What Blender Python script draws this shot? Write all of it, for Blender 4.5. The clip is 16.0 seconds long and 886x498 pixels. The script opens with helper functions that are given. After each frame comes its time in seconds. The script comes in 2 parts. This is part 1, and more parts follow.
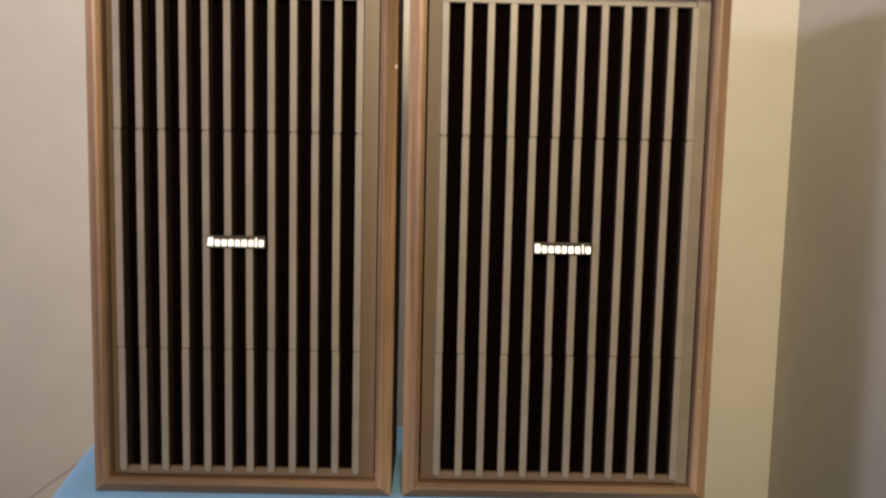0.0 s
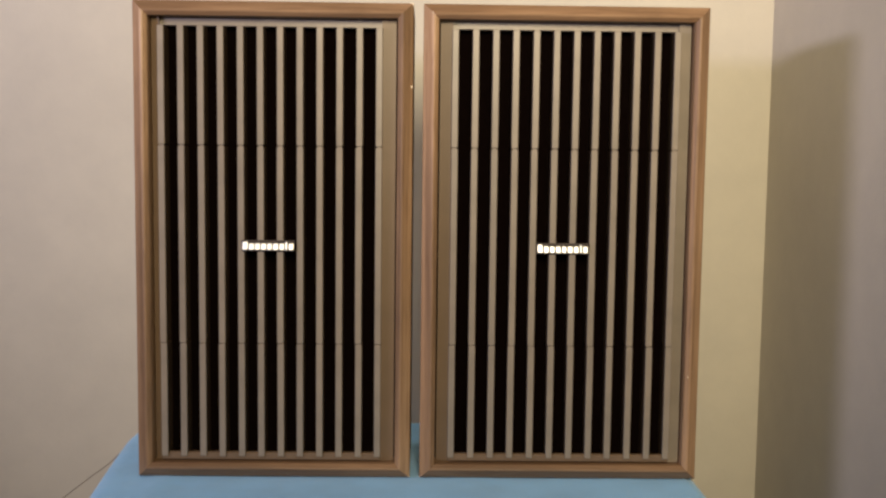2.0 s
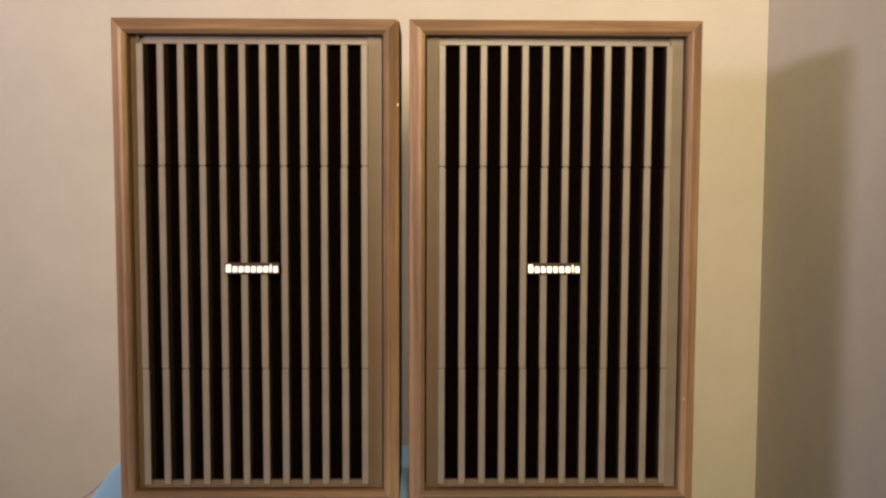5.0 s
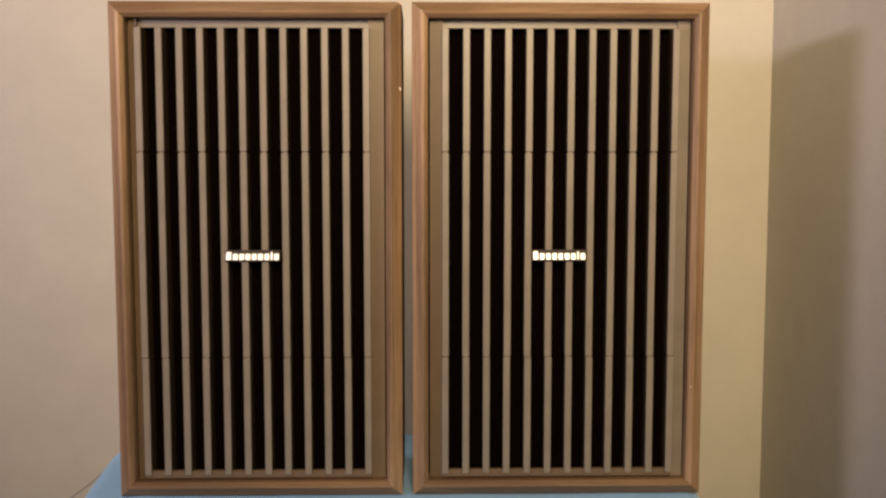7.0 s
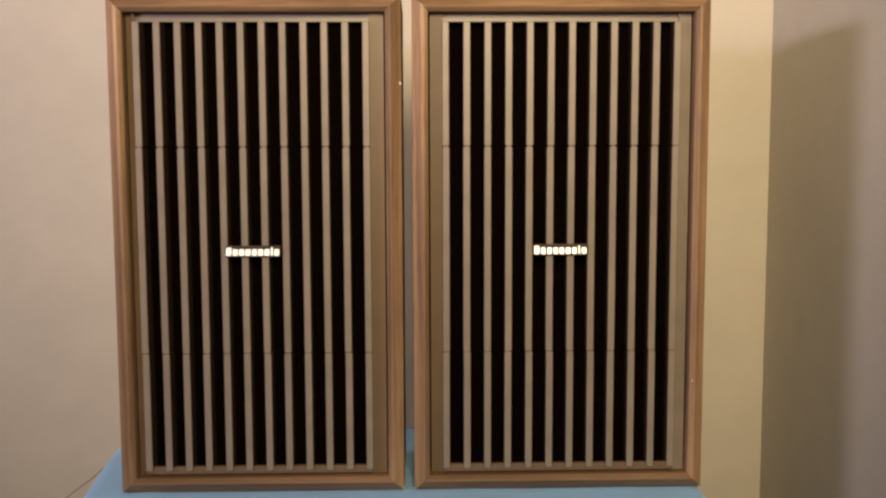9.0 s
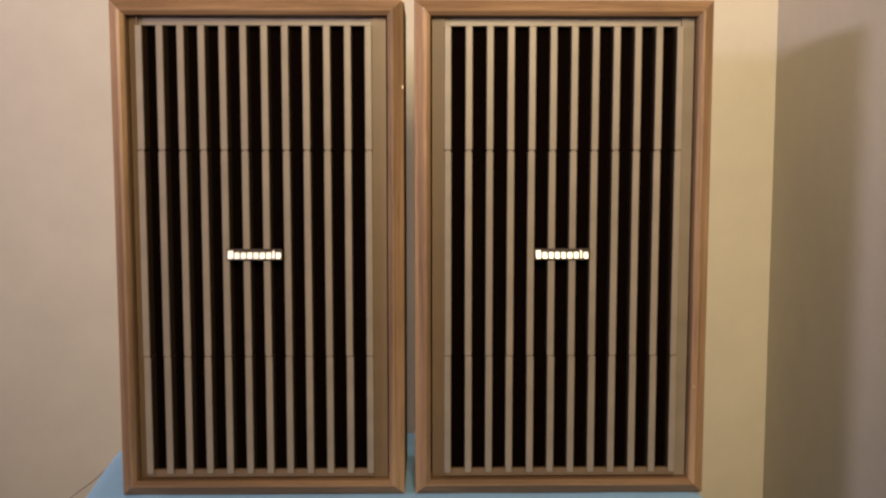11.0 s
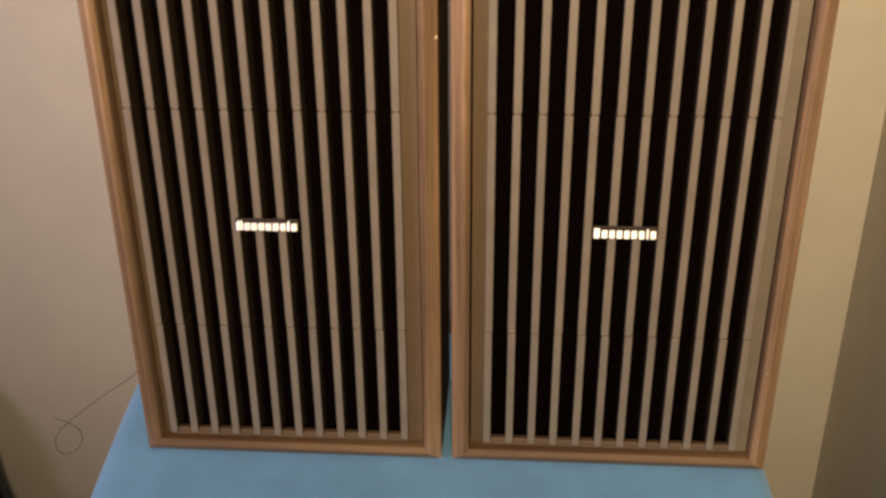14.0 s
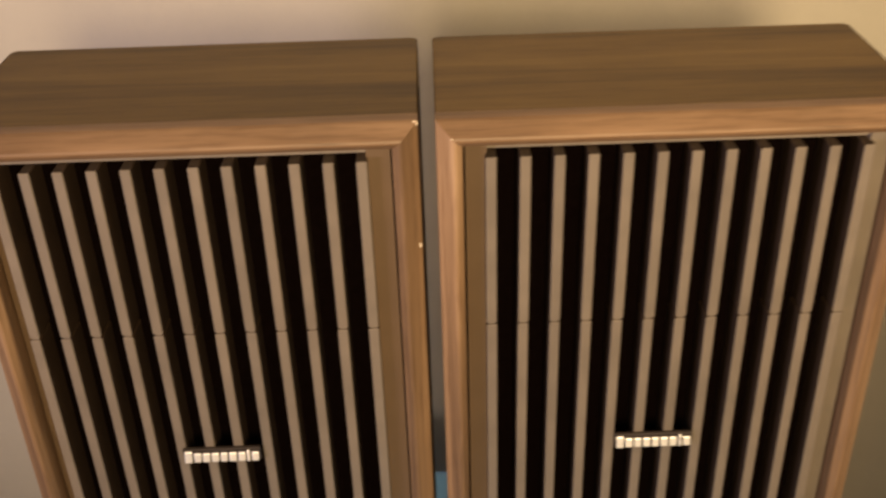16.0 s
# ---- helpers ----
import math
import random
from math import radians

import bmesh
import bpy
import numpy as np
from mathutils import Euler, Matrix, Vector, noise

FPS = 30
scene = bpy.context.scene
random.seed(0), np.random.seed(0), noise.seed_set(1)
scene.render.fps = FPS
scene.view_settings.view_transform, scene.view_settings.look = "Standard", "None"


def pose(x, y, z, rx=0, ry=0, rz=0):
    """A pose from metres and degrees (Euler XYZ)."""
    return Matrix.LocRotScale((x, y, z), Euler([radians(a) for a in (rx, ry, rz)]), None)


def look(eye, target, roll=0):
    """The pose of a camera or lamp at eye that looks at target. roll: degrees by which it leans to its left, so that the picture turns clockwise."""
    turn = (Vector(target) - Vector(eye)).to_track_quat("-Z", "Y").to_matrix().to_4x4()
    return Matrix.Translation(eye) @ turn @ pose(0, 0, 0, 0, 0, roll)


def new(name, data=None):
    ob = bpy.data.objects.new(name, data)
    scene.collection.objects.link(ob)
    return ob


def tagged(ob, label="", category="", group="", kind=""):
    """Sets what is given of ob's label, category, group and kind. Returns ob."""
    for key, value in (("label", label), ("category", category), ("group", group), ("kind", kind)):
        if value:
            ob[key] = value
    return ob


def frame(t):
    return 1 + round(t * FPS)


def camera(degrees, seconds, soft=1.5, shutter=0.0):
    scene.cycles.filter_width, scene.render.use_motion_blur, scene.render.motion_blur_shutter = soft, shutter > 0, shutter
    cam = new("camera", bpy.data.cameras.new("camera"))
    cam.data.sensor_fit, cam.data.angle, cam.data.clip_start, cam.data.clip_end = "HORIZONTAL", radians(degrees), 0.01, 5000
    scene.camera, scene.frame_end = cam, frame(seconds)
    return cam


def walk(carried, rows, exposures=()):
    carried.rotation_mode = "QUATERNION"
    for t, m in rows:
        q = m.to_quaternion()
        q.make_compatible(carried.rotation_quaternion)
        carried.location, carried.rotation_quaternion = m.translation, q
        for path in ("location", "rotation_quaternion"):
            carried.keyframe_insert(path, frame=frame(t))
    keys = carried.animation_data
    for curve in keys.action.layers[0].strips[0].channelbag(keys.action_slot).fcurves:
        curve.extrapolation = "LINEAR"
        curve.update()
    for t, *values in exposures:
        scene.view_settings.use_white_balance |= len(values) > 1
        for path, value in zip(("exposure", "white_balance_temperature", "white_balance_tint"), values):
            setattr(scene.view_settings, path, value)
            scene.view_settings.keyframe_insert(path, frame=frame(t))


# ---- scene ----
cam = camera(46.12, 16.0, soft=2.4, shutter=0.6)
EXPOSURES = [(0.0, -0.06, 5650, 8), (3.7, -0.05, 5900, 9), (6.0, -0.11, 6300, 12), (12.5, -0.12, 6250, 13), (13.5, -0.12, 6250, 14), (14.0, -0.13, 6400, 14), (14.6, -0.13, 6650, 14), (16.0, -0.14, 6950, 15)]
CAMERA_ROWS = [
    (0, 0.0305, -1.0209, 1.1348, -0.499, -7.380, -1.251),
    (0.5, 0.0318, -1.0877, 1.1097, -0.713, -4.693, 0.438),
    (1, 0.0372, -1.1307, 1.1041, -1.056, -5.223, -0.108),
    (1.5, 0.0171, -1.1339, 1.0947, -1.204, -5.411, -1.076),
    (2, 0.0049, -1.1366, 1.1068, -1.082, -5.168, -0.699),
    (2.5, 0.0054, -1.1430, 1.0951, -1.326, -4.430, -0.567),
    (3, 0.0110, -1.1428, 1.1010, -0.829, -4.432, 0.308),
    (3.5, 0.0139, -1.1432, 1.1074, -0.822, -4.484, 0.062),
    (6, 0.0179, -1.0881, 1.1210, -1.226, -5.326, -0.126),
    (6.5, 0.0174, -1.0877, 1.1221, -1.116, -5.801, 0.413),
    (7, 0.0117, -1.0920, 1.1123, -1.224, -5.221, -0.017),
    (7.5, 0.0134, -1.0891, 1.1111, -1.144, -5.305, -0.102),
    (8, 0.0113, -1.0879, 1.1135, -1.121, -5.488, 0.119),
    (8.5, 0.0146, -1.0868, 1.1152, -1.262, -5.580, 0.191),
    (9, 0.0079, -1.0879, 1.1182, -1.387, -5.839, 0.195),
    (11.5, 0.0170, -1.0874, 1.1189, -0.896, -5.616, -0.017),
    (12, 0.0203, -1.0833, 1.1244, -0.281, -5.617, 0.449),
    (12.5, -0.0081, -1.0151, 1.0858, 0.410, -2.712, 0.256),
    (13, 0.0214, -0.9351, 1.2127, 0.736, -14.273, -1.640),
    (13.5, 0.0287, -0.9007, 1.2911, 2.335, -20.342, -2.072),
    (14, 0.0522, -0.8460, 1.4051, 3.865, -26.443, 0.402),
    (14.5, 0.0627, -0.7974, 1.4748, 2.753, -29.449, 0.612),
    (15, 0.0438, -0.7120, 1.5126, -0.044, -29.087, -0.084),
    (15.5, 0.0204, -0.6408, 1.5572, -1.870, -30.930, 0.892),
    (16, 0.0025, -0.5949, 1.5307, -0.264, -30.926, 1.849),
]
walk(cam, [(t, pose(x, y, z, 0, 0, yaw) @ pose(0, 0, 0, pitch) @ pose(0, 0, 0, 0, roll) @ pose(0, 0, 0, 90)) for t, x, y, z, yaw, pitch, roll in CAMERA_ROWS], EXPOSURES)

# ---- light ----
world = bpy.data.worlds.new("world")
scene.world = world
world.use_nodes = True
world.node_tree.nodes["Background"].inputs["Color"].default_value = (1.0, 0.85, 0.7, 1)
world.node_tree.nodes["Background"].inputs["Strength"].default_value = 0.02


def lamp(name, eye, target, power, colour, width, height, spread=180):
    data = bpy.data.lights.new(name, "AREA")
    data.shape, data.size, data.size_y, data.energy, data.color = "ELLIPSE", width, height, power, colour
    data.spread = radians(spread)
    ob = new(name, data)
    ob.matrix_world = look(eye, target)
    return ob


# a pale lamp over to one side of the room, and a large warm area light added behind the camera for the room's lamps and
# bounce
lamp("side_lamp", (-1.50, -1.18, 1.34), (-0.30, 0.2, 1.64), 6.0, (0.95, 0.81, 0.96), 0.55, 0.16, 90)
lamp("warm_room_light", (0.12, -2.2, 1.97), (0.30, 0.45, 1.53), 12.8, (1.0, 0.77, 0.44), 0.46, 0.95, 70)
scene.view_settings.exposure = 0.0

# ---- materials ----


def material(name, rough=0.6, spec=0.5):
    m = bpy.data.materials.new(name)
    m.use_nodes = True
    b = m.node_tree.nodes["Principled BSDF"]
    b.inputs["Roughness"].default_value = rough
    b.inputs["Specular IOR Level"].default_value = spec
    return m, m.node_tree.nodes, m.node_tree.links, b


def coords(nodes, links, scale):
    c = nodes.new("ShaderNodeTexCoord")
    mp = nodes.new("ShaderNodeMapping")
    mp.inputs["Scale"].default_value = scale
    links.new(c.outputs["Object"], mp.inputs["Vector"])
    return mp.outputs["Vector"]


def noise_tex(nodes, links, vec, scale, detail=4.0, rough=0.55, distort=0.0):
    n = nodes.new("ShaderNodeTexNoise")
    n.inputs["Scale"].default_value = scale
    n.inputs["Detail"].default_value = detail
    n.inputs["Roughness"].default_value = rough
    n.inputs["Distortion"].default_value = distort
    links.new(vec, n.inputs["Vector"])
    return n.outputs["Fac"]


def ramp(nodes, links, fac, stops):
    r = nodes.new("ShaderNodeValToRGB")
    while len(r.color_ramp.elements) < len(stops):
        r.color_ramp.elements.new(0.5)
    for e, (p, c) in zip(r.color_ramp.elements, stops):
        e.position, e.color = p, (*c, 1)
    links.new(fac, r.inputs["Fac"])
    return r.outputs["Color"]


def mix(nodes, links, a, b, fac, mode="MIX"):
    x = nodes.new("ShaderNodeMix")
    x.data_type, x.blend_type = "RGBA", mode
    for src, sock in ((a, x.inputs["A"]), (b, x.inputs["B"]), (fac, x.inputs["Factor"])):
        if hasattr(src, "is_linked"):
            links.new(src, sock)
        else:
            sock.default_value = src
    return x.outputs["Result"]


def bump(nodes, links, bsdf, height, strength, distance):
    b = nodes.new("ShaderNodeBump")
    b.inputs["Strength"].default_value = strength
    b.inputs["Distance"].default_value = distance
    links.new(height, b.inputs["Height"])
    links.new(b.outputs["Normal"], bsdf.inputs["Normal"])


def piece_tone(nodes, links, colour, amount):
    """A slightly different tone for each piece."""
    info = nodes.new("ShaderNodeObjectInfo")
    v = 1 - amount, 1 + amount
    t = ramp(nodes, links, info.outputs["Random"], [(0.0, (v[0], v[0], v[0])), (1.0, (v[1], v[1] * 0.99, v[1] * 0.97))])
    return mix(nodes, links, colour, t, 1.0, "MULTIPLY")


def wood(name, dark, mid, light, along, rough):
    """Straight-grained wood; along is the axis that the grain follows."""
    m, nodes, links, b = material(name, rough, 0.45)
    stretch = [1.0, 1.0, 1.0]
    stretch[along] = 0.045
    vec = coords(nodes, links, stretch)
    broad = noise_tex(nodes, links, vec, 38.0, 5.0, 0.6, 0.6)
    pores = noise_tex(nodes, links, vec, 420.0, 3.0, 0.7)
    patch = noise_tex(nodes, links, coords(nodes, links, (1, 1, 1)), 9.0, 3.0)
    c = ramp(nodes, links, broad, [(0.28, dark), (0.5, mid), (0.74, light)])
    p = ramp(nodes, links, pores, [(0.32, (0.55, 0.5, 0.45)), (0.5, (1, 1, 1))])
    c = mix(nodes, links, c, p, 0.55, "MULTIPLY")
    q = ramp(nodes, links, patch, [(0.3, (0.8, 0.78, 0.75)), (0.7, (1.1, 1.08, 1.05))])
    c = mix(nodes, links, c, q, 0.7, "MULTIPLY")
    c = piece_tone(nodes, links, c, 0.10)
    links.new(c, b.inputs["Base Color"])
    bump(nodes, links, b, pores, 0.12, 0.0006)
    return m


def plain(name, colour, rough, vary=0.12, scale=30.0, spec=0.5, grain=300.0, relief=0.05, metal=0.0):
    m, nodes, links, b = material(name, rough, spec)
    vec = coords(nodes, links, (1, 1, 1))
    n = noise_tex(nodes, links, vec, scale, 4.0)
    lo = tuple(v * (1 - vary) for v in colour)
    hi = tuple(min(1.0, v * (1 + vary)) for v in colour)
    c = ramp(nodes, links, n, [(0.3, lo), (0.7, hi)])
    c = piece_tone(nodes, links, c, 0.05)
    links.new(c, b.inputs["Base Color"])
    b.inputs["Metallic"].default_value = metal
    if relief:
        bump(nodes, links, b, noise_tex(nodes, links, vec, grain, 2.0), relief, 0.001)
    return m


def wall_paint(name, colour):
    m, nodes, links, b = material(name, 0.75, 0.25)
    vec = coords(nodes, links, (1, 1, 1))
    broad = noise_tex(nodes, links, vec, 2.2, 3.0)
    fine = noise_tex(nodes, links, vec, 160.0, 3.0)
    lo, hi = tuple(v * 0.94 for v in colour), tuple(min(1, v * 1.04) for v in colour)
    c = ramp(nodes, links, broad, [(0.3, lo), (0.7, hi)])
    blotch = noise_tex(nodes, links, vec, 17.0, 5.0, 0.65)
    c = mix(nodes, links, c, ramp(nodes, links, blotch, [(0.3, (0.955, 0.957, 0.962)), (0.7, (1.03, 1.03, 1.025))]), 1.0, "MULTIPLY")
    links.new(c, b.inputs["Base Color"])
    bump(nodes, links, b, fine, 0.14, 0.0015)
    return m


def cloth_material(name, colour):
    m, nodes, links, b = material(name, 0.9, 0.2)
    vec = coords(nodes, links, (1, 1, 1))
    weave = []
    for axis in ("X", "Y"):
        w = nodes.new("ShaderNodeTexWave")
        w.bands_direction = axis
        w.inputs["Scale"].default_value = 260.0
        w.inputs["Distortion"].default_value = 1.5
        links.new(vec, w.inputs["Vector"])
        weave.append(w.outputs["Fac"])
    broad = noise_tex(nodes, links, vec, 14.0, 4.0)
    lo, hi = tuple(v * 0.88 for v in colour), tuple(min(1, v * 1.1) for v in colour)
    c = ramp(nodes, links, broad, [(0.3, lo), (0.7, hi)])
    links.new(c, b.inputs["Base Color"])
    b.inputs["Sheen Weight"].default_value = 0.3
    bump(nodes, links, b, mix(nodes, links, weave[0], weave[1], 0.5), 0.25, 0.0008)
    return m


WALL = wall_paint("cream wall paint", (0.57, 0.53, 0.46))
CEILING = wall_paint("ceiling paint", (0.82, 0.80, 0.76))
FLOOR = wood("floor boards", (0.12, 0.07, 0.04), (0.2, 0.12, 0.07), (0.28, 0.18, 0.1), 0, 0.45)
TOP_WOOD = wood("dark walnut veneer", (0.062, 0.036, 0.010), (0.130, 0.078, 0.021), (0.205, 0.130, 0.040), 0, 0.62)
SIDE_WOOD = wood("dark walnut veneer upright", (0.062, 0.036, 0.010), (0.130, 0.078, 0.021), (0.205, 0.130, 0.040), 2, 0.62)
# the light each moulding catches is in its tone: level darker, upright paler
RAIL_WOOD = wood("walnut moulding level shaded", (0.088, 0.050, 0.026), (0.215, 0.128, 0.068), (0.375, 0.240, 0.140), 0, 0.50)
STILE_WOOD = wood("walnut moulding upright lit", (0.128, 0.077, 0.044), (0.322, 0.203, 0.117), (0.520, 0.360, 0.236), 2, 0.50)
SLAT = plain("grey-brown plastic", (0.212, 0.177, 0.143), 0.40, 0.12, 25.0, 0.6, 500.0, 0.03)
# darker than the slat fronts: shade inside the slots, put into the colour
SLAT_SIDE = plain("shaded slat flank", (0.055, 0.034, 0.020), 0.55, 0.15, 40.0)
# browner than SLAT, with the shade behind the moulding put into the colour
BORDER = plain("shaded brown border plastic", (0.140, 0.092, 0.055), 0.45, 0.08, 25.0, 0.5, 500.0, 0.03)
GRILLE_CLOTH = plain("black speaker cloth", (0.0036, 0.0020, 0.0018), 1.0, 0.2, 200.0, 0.0, 900.0, 0.2)
PLATE = plain("dark badge plate", (0.045, 0.035, 0.03), 0.35, 0.1, 60.0)
SILVER = plain("bright silvered badge metal", (0.97, 0.97, 0.97), 0.38, 0.02, 60.0, 0.5, 300.0, 0.0, 0.6)
CHIP = plain("bare pale wood", (0.85, 0.72, 0.55), 0.6, 0.1, 80.0)
CLOTH = cloth_material("pale blue cotton", (0.20, 0.50, 0.92))
TABLE_WOOD = wood("table wood", (0.16, 0.09, 0.05), (0.24, 0.15, 0.08), (0.3, 0.2, 0.12), 0, 0.5)
WIRE = plain("brown wire sheath", (0.20, 0.16, 0.12), 0.5, 0.1, 80.0)
DARK_CLOTH = plain("charcoal fabric", (0.02, 0.018, 0.014), 0.95, 0.25, 40.0, 0.2, 500.0, 0.3)

# ---- mesh helpers ----


def part(name, bm, mat, parent=None, label=""):
    bmesh.ops.recalc_face_normals(bm, faces=bm.faces)
    me = bpy.data.meshes.new(name)
    bm.to_mesh(me)
    bm.free()
    me.materials.append(mat)
    ob = new(name, me)
    ob.parent = parent
    if label:
        tagged(ob, label)
    return ob


def box(bm, x0, x1, y0, y1, z0, z1, bevel=0.0, segments=1):
    m = Matrix.Translation(((x0 + x1) / 2, (y0 + y1) / 2, (z0 + z1) / 2)) @ Matrix.Diagonal((x1 - x0, y1 - y0, z1 - z0, 1))
    made = bmesh.ops.create_cube(bm, size=1.0, matrix=m)
    if bevel:
        edges = list({e for v in made["verts"] for e in v.link_edges})
        bmesh.ops.bevel(bm, geom=edges, offset=bevel, segments=segments, affect="EDGES", profile=0.6)
    return bm


def thing(name, at, label, category, group=""):
    ob = new(name)
    ob.empty_display_size = 0.05
    ob.matrix_world = at
    return tagged(ob, label, category, group)


# ---- room ----
ROOM = (-2.7, 0.530, -2.6, 0.451, 0.0, 2.45)


def structure(name, x0, x1, y0, y1, z0, z1, mat, label):
    ob = part(name, box(bmesh.new(), x0, x1, y0, y1, z0, z1), mat)
    return tagged(ob, label, name.split("_")[0], "", "structure")


rx0, rx1, ry0, ry1, rz0, rz1 = ROOM
structure("floor", rx0 - 0.1, rx1 + 0.1, ry0 - 0.1, ry1 + 0.1, -0.1, 0.0, FLOOR, "brown wooden floor of the room")
structure("ceiling", rx0 - 0.1, rx1 + 0.1, ry0 - 0.1, ry1 + 0.1, rz1, rz1 + 0.1, CEILING, "plain pale ceiling")
structure("wall_back", rx0 - 0.1, rx1, ry1, ry1 + 0.1, 0, rz1, WALL, "cream painted wall behind the loudspeakers")
structure("wall_right", rx1, rx1 + 0.1, ry0 - 0.1, ry1 + 0.1, 0, rz1, WALL, "cream painted wall meeting the back wall in a corner")
structure("wall_left", rx0 - 0.1, rx0, ry0 - 0.1, ry1, 0, rz1, WALL, "cream painted wall")
structure("wall_front", rx0, rx1, ry0 - 0.1, ry0, 0, rz1, WALL, "cream painted wall")

# ---- table and cloth ----
TABLE_Z = 0.744
table = thing("side_table", pose(-0.019, -0.015, 0), "small wooden side table hidden under a blue cloth", "table")
part("tabletop", box(bmesh.new(), -0.319, 0.319, -0.254, 0.254, TABLE_Z - 0.030, TABLE_Z - 0.0045, 0.004), TABLE_WOOD, table)
for lx in (-0.30, 0.30):
    for ly in (-0.225, 0.225):
        part("leg", box(bmesh.new(), lx - 0.02, lx + 0.02, ly - 0.02, ly + 0.02, 0, TABLE_Z - 0.028, 0.003), TABLE_WOOD, table)


def tablecloth():
    """A cloth that lies on the table and hangs down all round in soft folds."""
    bm = bmesh.new()
    n, drop = 220, 0.40
    rows = []
    radius, half_x, half_y, cx, cy = 0.018, 0.320, 0.255, -0.019, -0.015
    rng = random.Random(4)
    waves = [(rng.uniform(6, 24), rng.uniform(0, 6.28), rng.uniform(0.3, 1.0)) for _ in range(7)]
    levels = [0.0] + [0.06 * k for k in range(1, 16)] + [0.94, 0.97, 1.0, "c1", "c2", "c3", "c4", 0.02, 0.06, 0.12, 0.2, 0.3, drop]
    hanging = False
    for lv in levels:
        ring = []
        for i in range(n):
            a = 2 * math.pi * i / n
            ca, sa = math.cos(a), math.sin(a)
            p = 9.0
            r = (abs(ca) ** p + abs(sa) ** p) ** (-1 / p)
            ex, ey = ca * r * half_x, sa * r * half_y
            skew = 0.11 * (ey + cy) * max(0.0, -ex / half_x)
            if lv == 0.0 and not hanging:
                lv_s = 0.02
            else:
                lv_s = lv
            nx, ny = ca * r, sa * r
            ln = math.hypot(nx, ny)
            nx, ny = nx / ln, ny / ln
            if isinstance(lv, str):
                th = int(lv[1]) / 4 * math.pi / 2
                x, y, z = ex + nx * radius * math.sin(th), ey + ny * radius * math.sin(th), -radius * (1 - math.cos(th))
            elif hanging:
                f = sum(w * math.sin(k * a * 1.0 + ph) for k, ph, w in waves) / 4
                out = radius + (0.014 * f + 0.012) * min(1.0, lv / 0.2)
                x, y, z = ex + nx * out, ey + ny * out, -radius - lv
            else:
                x, y = ex * lv_s - 0.14 * (1 - lv_s), ey * lv_s + 0.085 * (1 - lv_s)
                z = 0.0011 * (noise.noise(Vector((x * 9, y * 9, 3.0))) + 0.6 * noise.noise(Vector((x * 24, y * 20, 8.0))))
                z += 0.0022 * math.exp(-((x + 0.268 - 0.10 * y) / 0.010) ** 2) + 0.0014 * math.exp(-((x - 0.09 + 0.25 * y) / 0.008) ** 2)
                z += 0.0012 * math.exp(-((x - 0.24 - 0.05 * y) / 0.009) ** 2)
                if -0.02 < y + cy < 0.18:
                    z = min(z, 0.0012)
            ring.append(bm.verts.new((cx + x - skew, cy + y, TABLE_Z + 0.002 + z)))
        if lv == "c4":
            hanging = True
        rows.append(ring)
    for a, b in zip(rows, rows[1:]):
        for i in range(n):
            bm.faces.new((a[i], a[(i + 1) % n], b[(i + 1) % n], b[i]))
    mid = bm.verts.new((cx - 0.14, cy + 0.085, TABLE_Z + 0.002))
    for i in range(n):
        bm.faces.new((mid, rows[0][(i + 1) % n], rows[0][i]))
    for f in bm.faces:
        f.smooth = True
    ob = part("tablecloth", bm, CLOTH)
    solid = ob.modifiers.new("thickness", "SOLIDIFY")
    solid.thickness, solid.offset = 0.0012, -1.0
    return tagged(ob, "pale blue cotton cloth draped over a small table", "tablecloth")


tablecloth()

# ---- loudspeakers ----
H, D = 0.5208, 0.1502
RAIL = 0.0168
PROFILE = ((0.0, 0.0), (0.0009, -0.0016), (0.0098, -0.0092), (0.0112, -0.0098), (0.0128, -0.0094), (0.0160, -0.0066), (RAIL, -0.0052), (RAIL, 0.0225), (0.0120, 0.0225), (0.0120, 0.0105), (0.0, 0.0105))
SLAT_W, SLOTS = 0.0072, 11
SLAT_Y, BORDER_Y = -0.003, 0.0050
SLOT_Z0, SLOT_Z1 = 0.0272, H - 0.0257
JOINTS = (0.1500, 0.3665)


def moulding_member(side, W):
    """One mitred length of the front moulding."""
    bm = bmesh.new()
    ends = []
    for e in (0, 1):
        ring = []
        for u, y in PROFILE:
            if side in ("top", "bottom"):
                x = -W / 2 + u if e == 0 else W / 2 - u
                z = H - u if side == "top" else u
            else:
                x = -W / 2 + u if side == "left" else W / 2 - u
                z = u if e == 0 else H - u
            ring.append(bm.verts.new((x, y, z)))
        ends.append(ring)
    k = len(PROFILE)
    for i in range(k):
        bm.faces.new((ends[0][i], ends[0][(i + 1) % k], ends[1][(i + 1) % k], ends[1][i]))
    bm.faces.new(ends[0])
    bm.faces.new(ends[1])
    return bm


def cabinet_box(W):
    """The case behind the moulding, with its rear corners eased."""
    bm = bmesh.new()
    r, y0 = 0.006, 0.0106
    outline = [(-W / 2, y0), (W / 2, y0)]
    for cx, start in ((W / 2 - r, 0), (-W / 2 + r, 90)):
        for k in range(6):
            a = radians(start + 18 * k)
            outline.append((cx + r * math.cos(a), D - r + r * math.sin(a)))
    lower = [bm.verts.new((x, y, 0.0)) for x, y in outline]
    upper = [bm.verts.new((x, y, H)) for x, y in outline]
    k = len(outline)
    for i in range(1, k):
        bm.faces.new((lower[i], lower[(i + 1) % k], upper[(i + 1) % k], upper[i]))
    bm.faces.new(lower)
    return bm


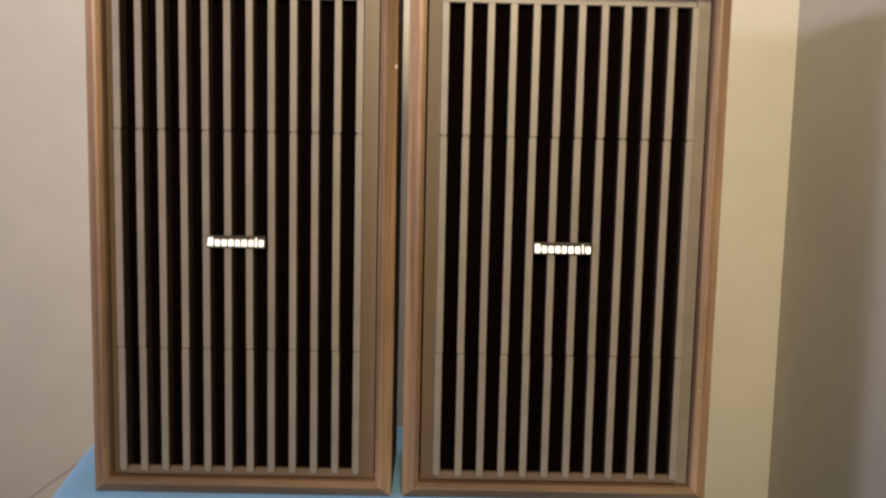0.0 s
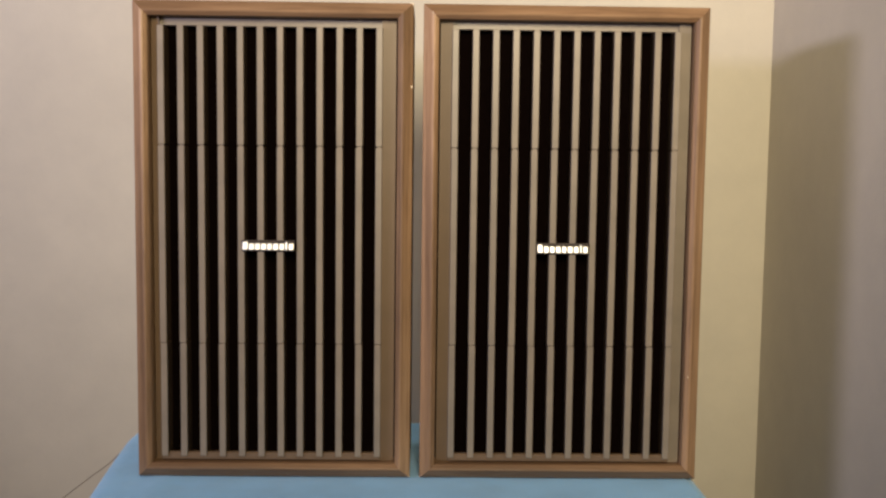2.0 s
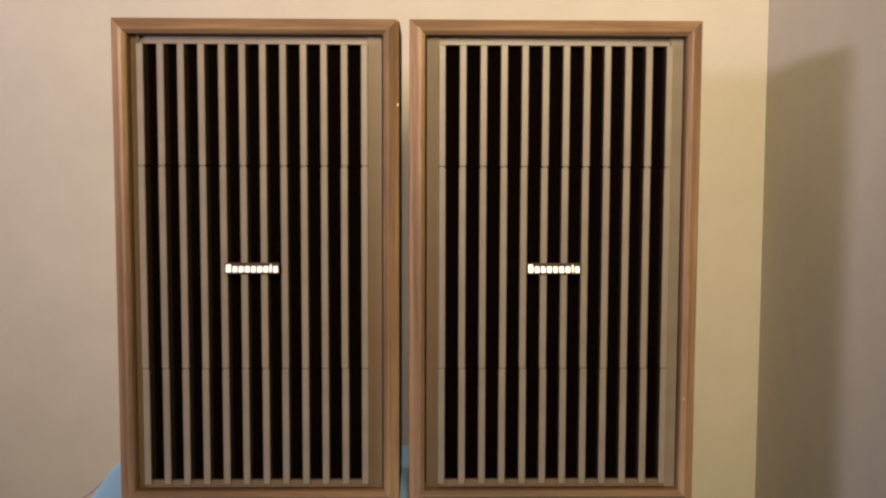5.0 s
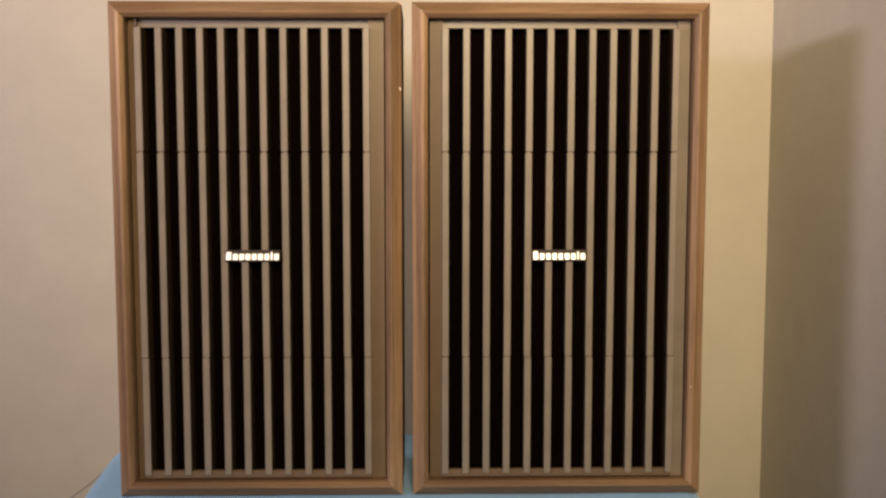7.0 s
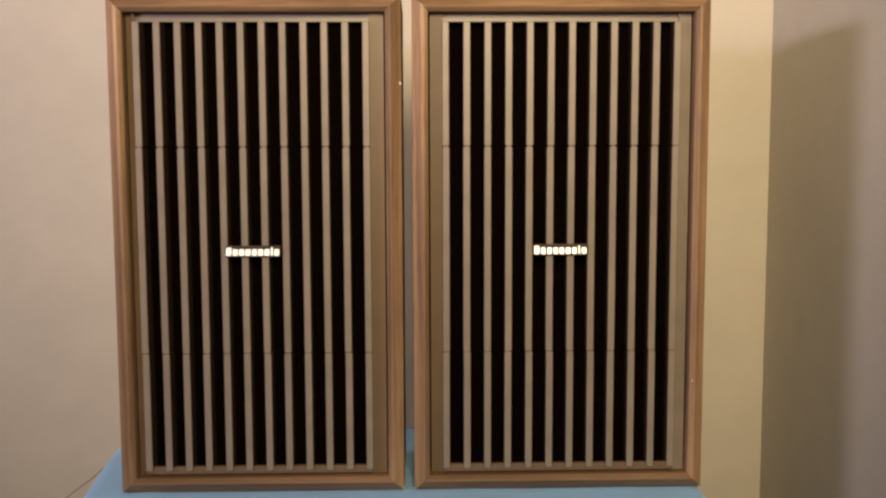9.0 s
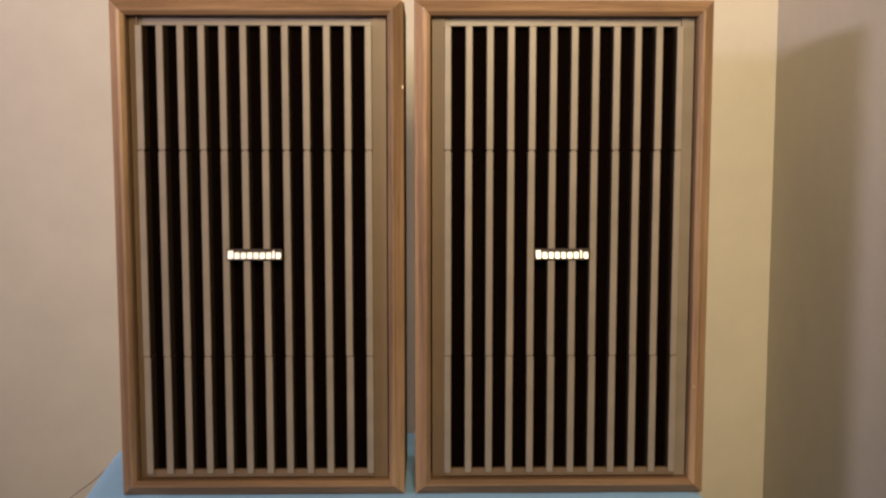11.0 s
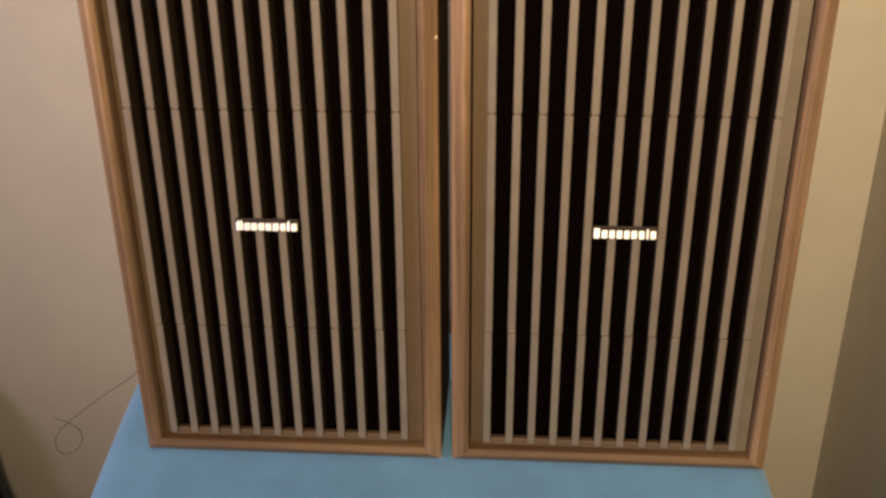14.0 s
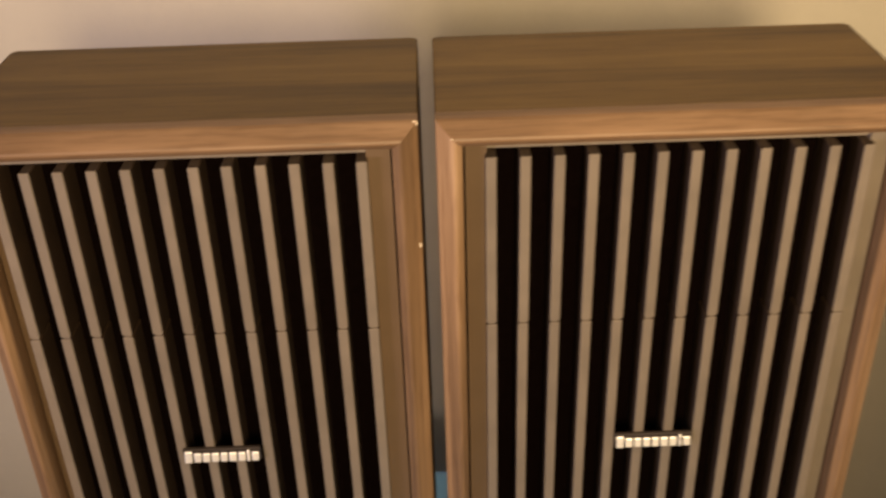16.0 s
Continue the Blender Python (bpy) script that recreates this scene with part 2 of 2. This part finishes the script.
def top_panel(W):
    bm = bmesh.new()
    r, y0 = 0.006, 0.0106
    outline = [(-W / 2, y0), (W / 2, y0)]
    for cx, start in ((W / 2 - r, 0), (-W / 2 + r, 90)):
        for k in range(6):
            a = radians(start + 18 * k)
            outline.append((cx + r * math.cos(a), D - r + r * math.sin(a)))
    rings = []
    for dz, s in ((-0.004, 1.0), (0.0008, 1.0), (0.0016, 0.994)):
        rings.append([bm.verts.new((x * s, (y - D / 2) * s + D / 2, H + dz - 0.0016)) for x, y in outline])
    k = len(outline)
    for a, b in zip(rings, rings[1:]):
        for i in range(k):
            bm.faces.new((a[i], a[(i + 1) % k], b[(i + 1) % k], b[i]))
    bm.faces.new(rings[-1])
    return bm


def slat(parent, x0, x1):
    """One upright bar of the grille, in three lengths that meet at fine grooves; its flanks are coloured dark for the
    shade in the slots.
    """
    bm = bmesh.new()
    cuts = [SLOT_Z0 - 0.0045, JOINTS[0], JOINTS[1], SLOT_Z1 - 0.0004]
    lean = random.uniform(-0.0003, 0.0003)
    gaps = (0.0004, 0.0004, 0.0007, 0.0004)
    for k, (a, b) in enumerate(zip(cuts, cuts[1:])):
        d = lean * (1, -1, 0.6)[k]
        box(bm, x0 + d, x1 + d, SLAT_Y, 0.0205, a + gaps[k], b - gaps[k + 1], 0.0007)
    box(bm, x0 + 0.0012, x1 - 0.0012, SLAT_Y + 0.0014, 0.0200, cuts[0] + 0.001, cuts[-1] - 0.001)
    bm.normal_update()
    bmesh.ops.recalc_face_normals(bm, faces=bm.faces)
    # faces turned away from the front take the shaded colour
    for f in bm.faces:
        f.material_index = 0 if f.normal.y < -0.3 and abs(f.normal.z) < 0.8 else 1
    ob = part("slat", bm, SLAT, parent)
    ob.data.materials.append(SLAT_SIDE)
    return ob


def badge(parent, bx, bz):
    plate = part("badge", box(bmesh.new(), bx - 0.0288, bx + 0.0288, -0.0058, -0.0024, bz - 0.0058, bz + 0.0062, 0.0006), PLATE, parent, "small dark maker's badge with raised white marks")
    widths = (5.7, 5.5, 5.4, 5.5, 5.2, 5.7, 5.4, 2.4, 5.4)
    x = bx - 0.0274
    for i, w in enumerate(widths):
        w *= 0.00098
        top = 0.0048 if i in (0, 7) else 0.0029
        bm = box(bmesh.new(), x, x + w, -0.0070, -0.0056, bz - 0.0041, bz + top, 0.0009, 2)
        for v in bm.verts:
            if v.co.y < -0.006:
                v.co.y -= 0.30 * (bz + top - v.co.z)
        part("mark", bm, SILVER, plate)
        x += w + 0.00122
    return plate


def loudspeaker(x, W, shift, half, badge_shift, chips, label):
    body = thing("loudspeaker", pose(x, 0, TABLE_Z + 0.0035), label, "loudspeaker", "pair of loudspeakers")
    part("cabinet", cabinet_box(W), SIDE_WOOD, body, "dark walnut veneered case")
    part("top_panel", top_panel(W), TOP_WOOD, body, "dark walnut top with long straight grain")
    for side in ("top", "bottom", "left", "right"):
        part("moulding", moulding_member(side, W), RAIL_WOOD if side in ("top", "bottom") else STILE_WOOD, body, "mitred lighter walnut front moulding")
    grille = thing("grille", Matrix.Identity(4), "", "")
    grille.parent = body
    slot_w = (2 * half - (SLOTS - 1) * SLAT_W) / SLOTS
    ix, e = W / 2 - RAIL, 0.0006
    # border round the slots, set back behind the bars; one upright is as pale as the bars, the others browner, with
    # shade in their colour
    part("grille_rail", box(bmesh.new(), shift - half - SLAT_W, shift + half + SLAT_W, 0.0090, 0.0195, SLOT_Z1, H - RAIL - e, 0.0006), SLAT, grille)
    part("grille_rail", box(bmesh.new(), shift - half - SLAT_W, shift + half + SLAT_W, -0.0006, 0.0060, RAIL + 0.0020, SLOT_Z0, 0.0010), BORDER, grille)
    for s in (-1, 1):
        bm = bmesh.new()
        xa, xb = shift + s * (half + SLAT_W), s * (ix - 0.0017)
        ring = []
        for z in (RAIL + e, H - RAIL - e):
            ring.append([bm.verts.new(p) for p in ((xa - s * 0.001, BORDER_Y - 0.0006, z), (xb, BORDER_Y + 0.0006, z), (xb, BORDER_Y + 0.0120, z), (xa - s * 0.001, BORDER_Y + 0.0120, z))])
        for i in range(4):
            bm.faces.new((ring[0][i], ring[0][(i + 1) % 4], ring[1][(i + 1) % 4], ring[1][i]))
        bm.faces.new(ring[0])
        bm.faces.new(ring[1])
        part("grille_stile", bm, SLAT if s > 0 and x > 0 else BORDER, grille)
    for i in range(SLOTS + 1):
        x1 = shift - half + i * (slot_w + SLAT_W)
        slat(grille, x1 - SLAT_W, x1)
    part("speaker_cloth", box(bmesh.new(), -ix, ix, 0.0210, 0.0225, RAIL, H - RAIL), GRILLE_CLOTH, body, "black cloth behind the slats")
    badge(body, badge_shift, 0.2583)
    for cx, cy, cz, sx, sz in chips:
        bm = bmesh.new()
        bmesh.ops.create_icosphere(bm, subdivisions=2, radius=1.0, matrix=Matrix.Translation((cx, cy, cz)) @ Matrix.Diagonal((sx, 0.0006, sz, 1)))
        for v in bm.verts:
            v.co += 0.0003 * noise.noise_vector(v.co * 900)
        part("chip", bm, CHIP, body, "pale chip in the moulding's edge")
    return body


loudspeaker(-0.1585, 0.3009, -0.0034, 0.1138, -0.0055, ((0.1490, -0.0022, 0.4318, 0.0010, 0.0018), (0.1485, -0.0012, 0.5188, 0.0022, 0.0020), (0.1488, -0.0010, 0.0014, 0.0016, 0.0010)),
            "vintage walnut loudspeaker with slatted brown grille and chipped corner")
loudspeaker(0.1574, 0.3093, 0.0002, 0.1165, -0.0005, ((-0.1447, -0.0092, 0.5108, 0.0008, 0.0006), (0.1410, -0.0096, 0.1180, 0.0004, 0.0014), (-0.1530, -0.0010, 0.0014, 0.0016, 0.0009)),
            "vintage walnut loudspeaker with slatted brown grille on blue cloth")


# ---- beside the table ----
def wire():
    cu = bpy.data.curves.new("wire", "CURVE")
    cu.dimensions, cu.bevel_depth, cu.bevel_resolution = "3D", 0.0006, 2
    pts = [(-0.24, 0.153, 0.80), (-0.30, 0.18, 0.765), (-0.345, 0.19, 0.752), (-0.403, 0.195, 0.700), (-0.427, 0.197, 0.682), (-0.472, 0.200, 0.646), (-0.493, 0.200, 0.628), (-0.510, 0.200, 0.610), (-0.517, 0.201, 0.594),
           (-0.512, 0.202, 0.577), (-0.500, 0.203, 0.577), (-0.487, 0.203, 0.588), (-0.481, 0.202, 0.610), (-0.489, 0.201, 0.622), (-0.512, 0.200, 0.633)]
    sp = cu.splines.new("BEZIER")
    sp.bezier_points.add(len(pts) - 1)
    for b, p in zip(sp.bezier_points, pts):
        b.co, b.handle_left_type, b.handle_right_type = p, "AUTO", "AUTO"
    cu.materials.append(WIRE)
    return tagged(new("speaker_wire", cu), "thin dark wire looping out from behind the table", "wire")


wire()


def dark_bag():
    """A soft, slumped bag that stands on the floor."""
    bm = bmesh.new()
    bmesh.ops.create_icosphere(bm, subdivisions=5, radius=1.0)
    for v in bm.verts:
        d = v.co.copy()
        r = (abs(d.x) ** 3.2 + abs(d.y) ** 3.2 + abs(d.z) ** 3.2) ** (-1 / 3.2)
        q = d * r
        taper = 1.0 - 0.16 * max(0.0, q.z)
        x, y, z = q.x * 0.17 * taper, q.y * 0.075 * taper, 0.300 + q.z * 0.300
        w = Vector((x * 6, y * 6, z * 7))
        x += 0.010 * noise.noise(w + Vector((3, 0, 0)))
        y += 0.006 * noise.noise(w + Vector((0, 5, 0)))
        v.co = (x, y, max(0.0, z))
    for f in bm.faces:
        f.smooth = True
    ob = part("bag", bm, DARK_CLOTH)
    ob.matrix_world = pose(-0.882, 0.355, 0.0)
    return tagged(ob, "dark soft fabric bag standing on the floor by the wall", "bag")


dark_bag()
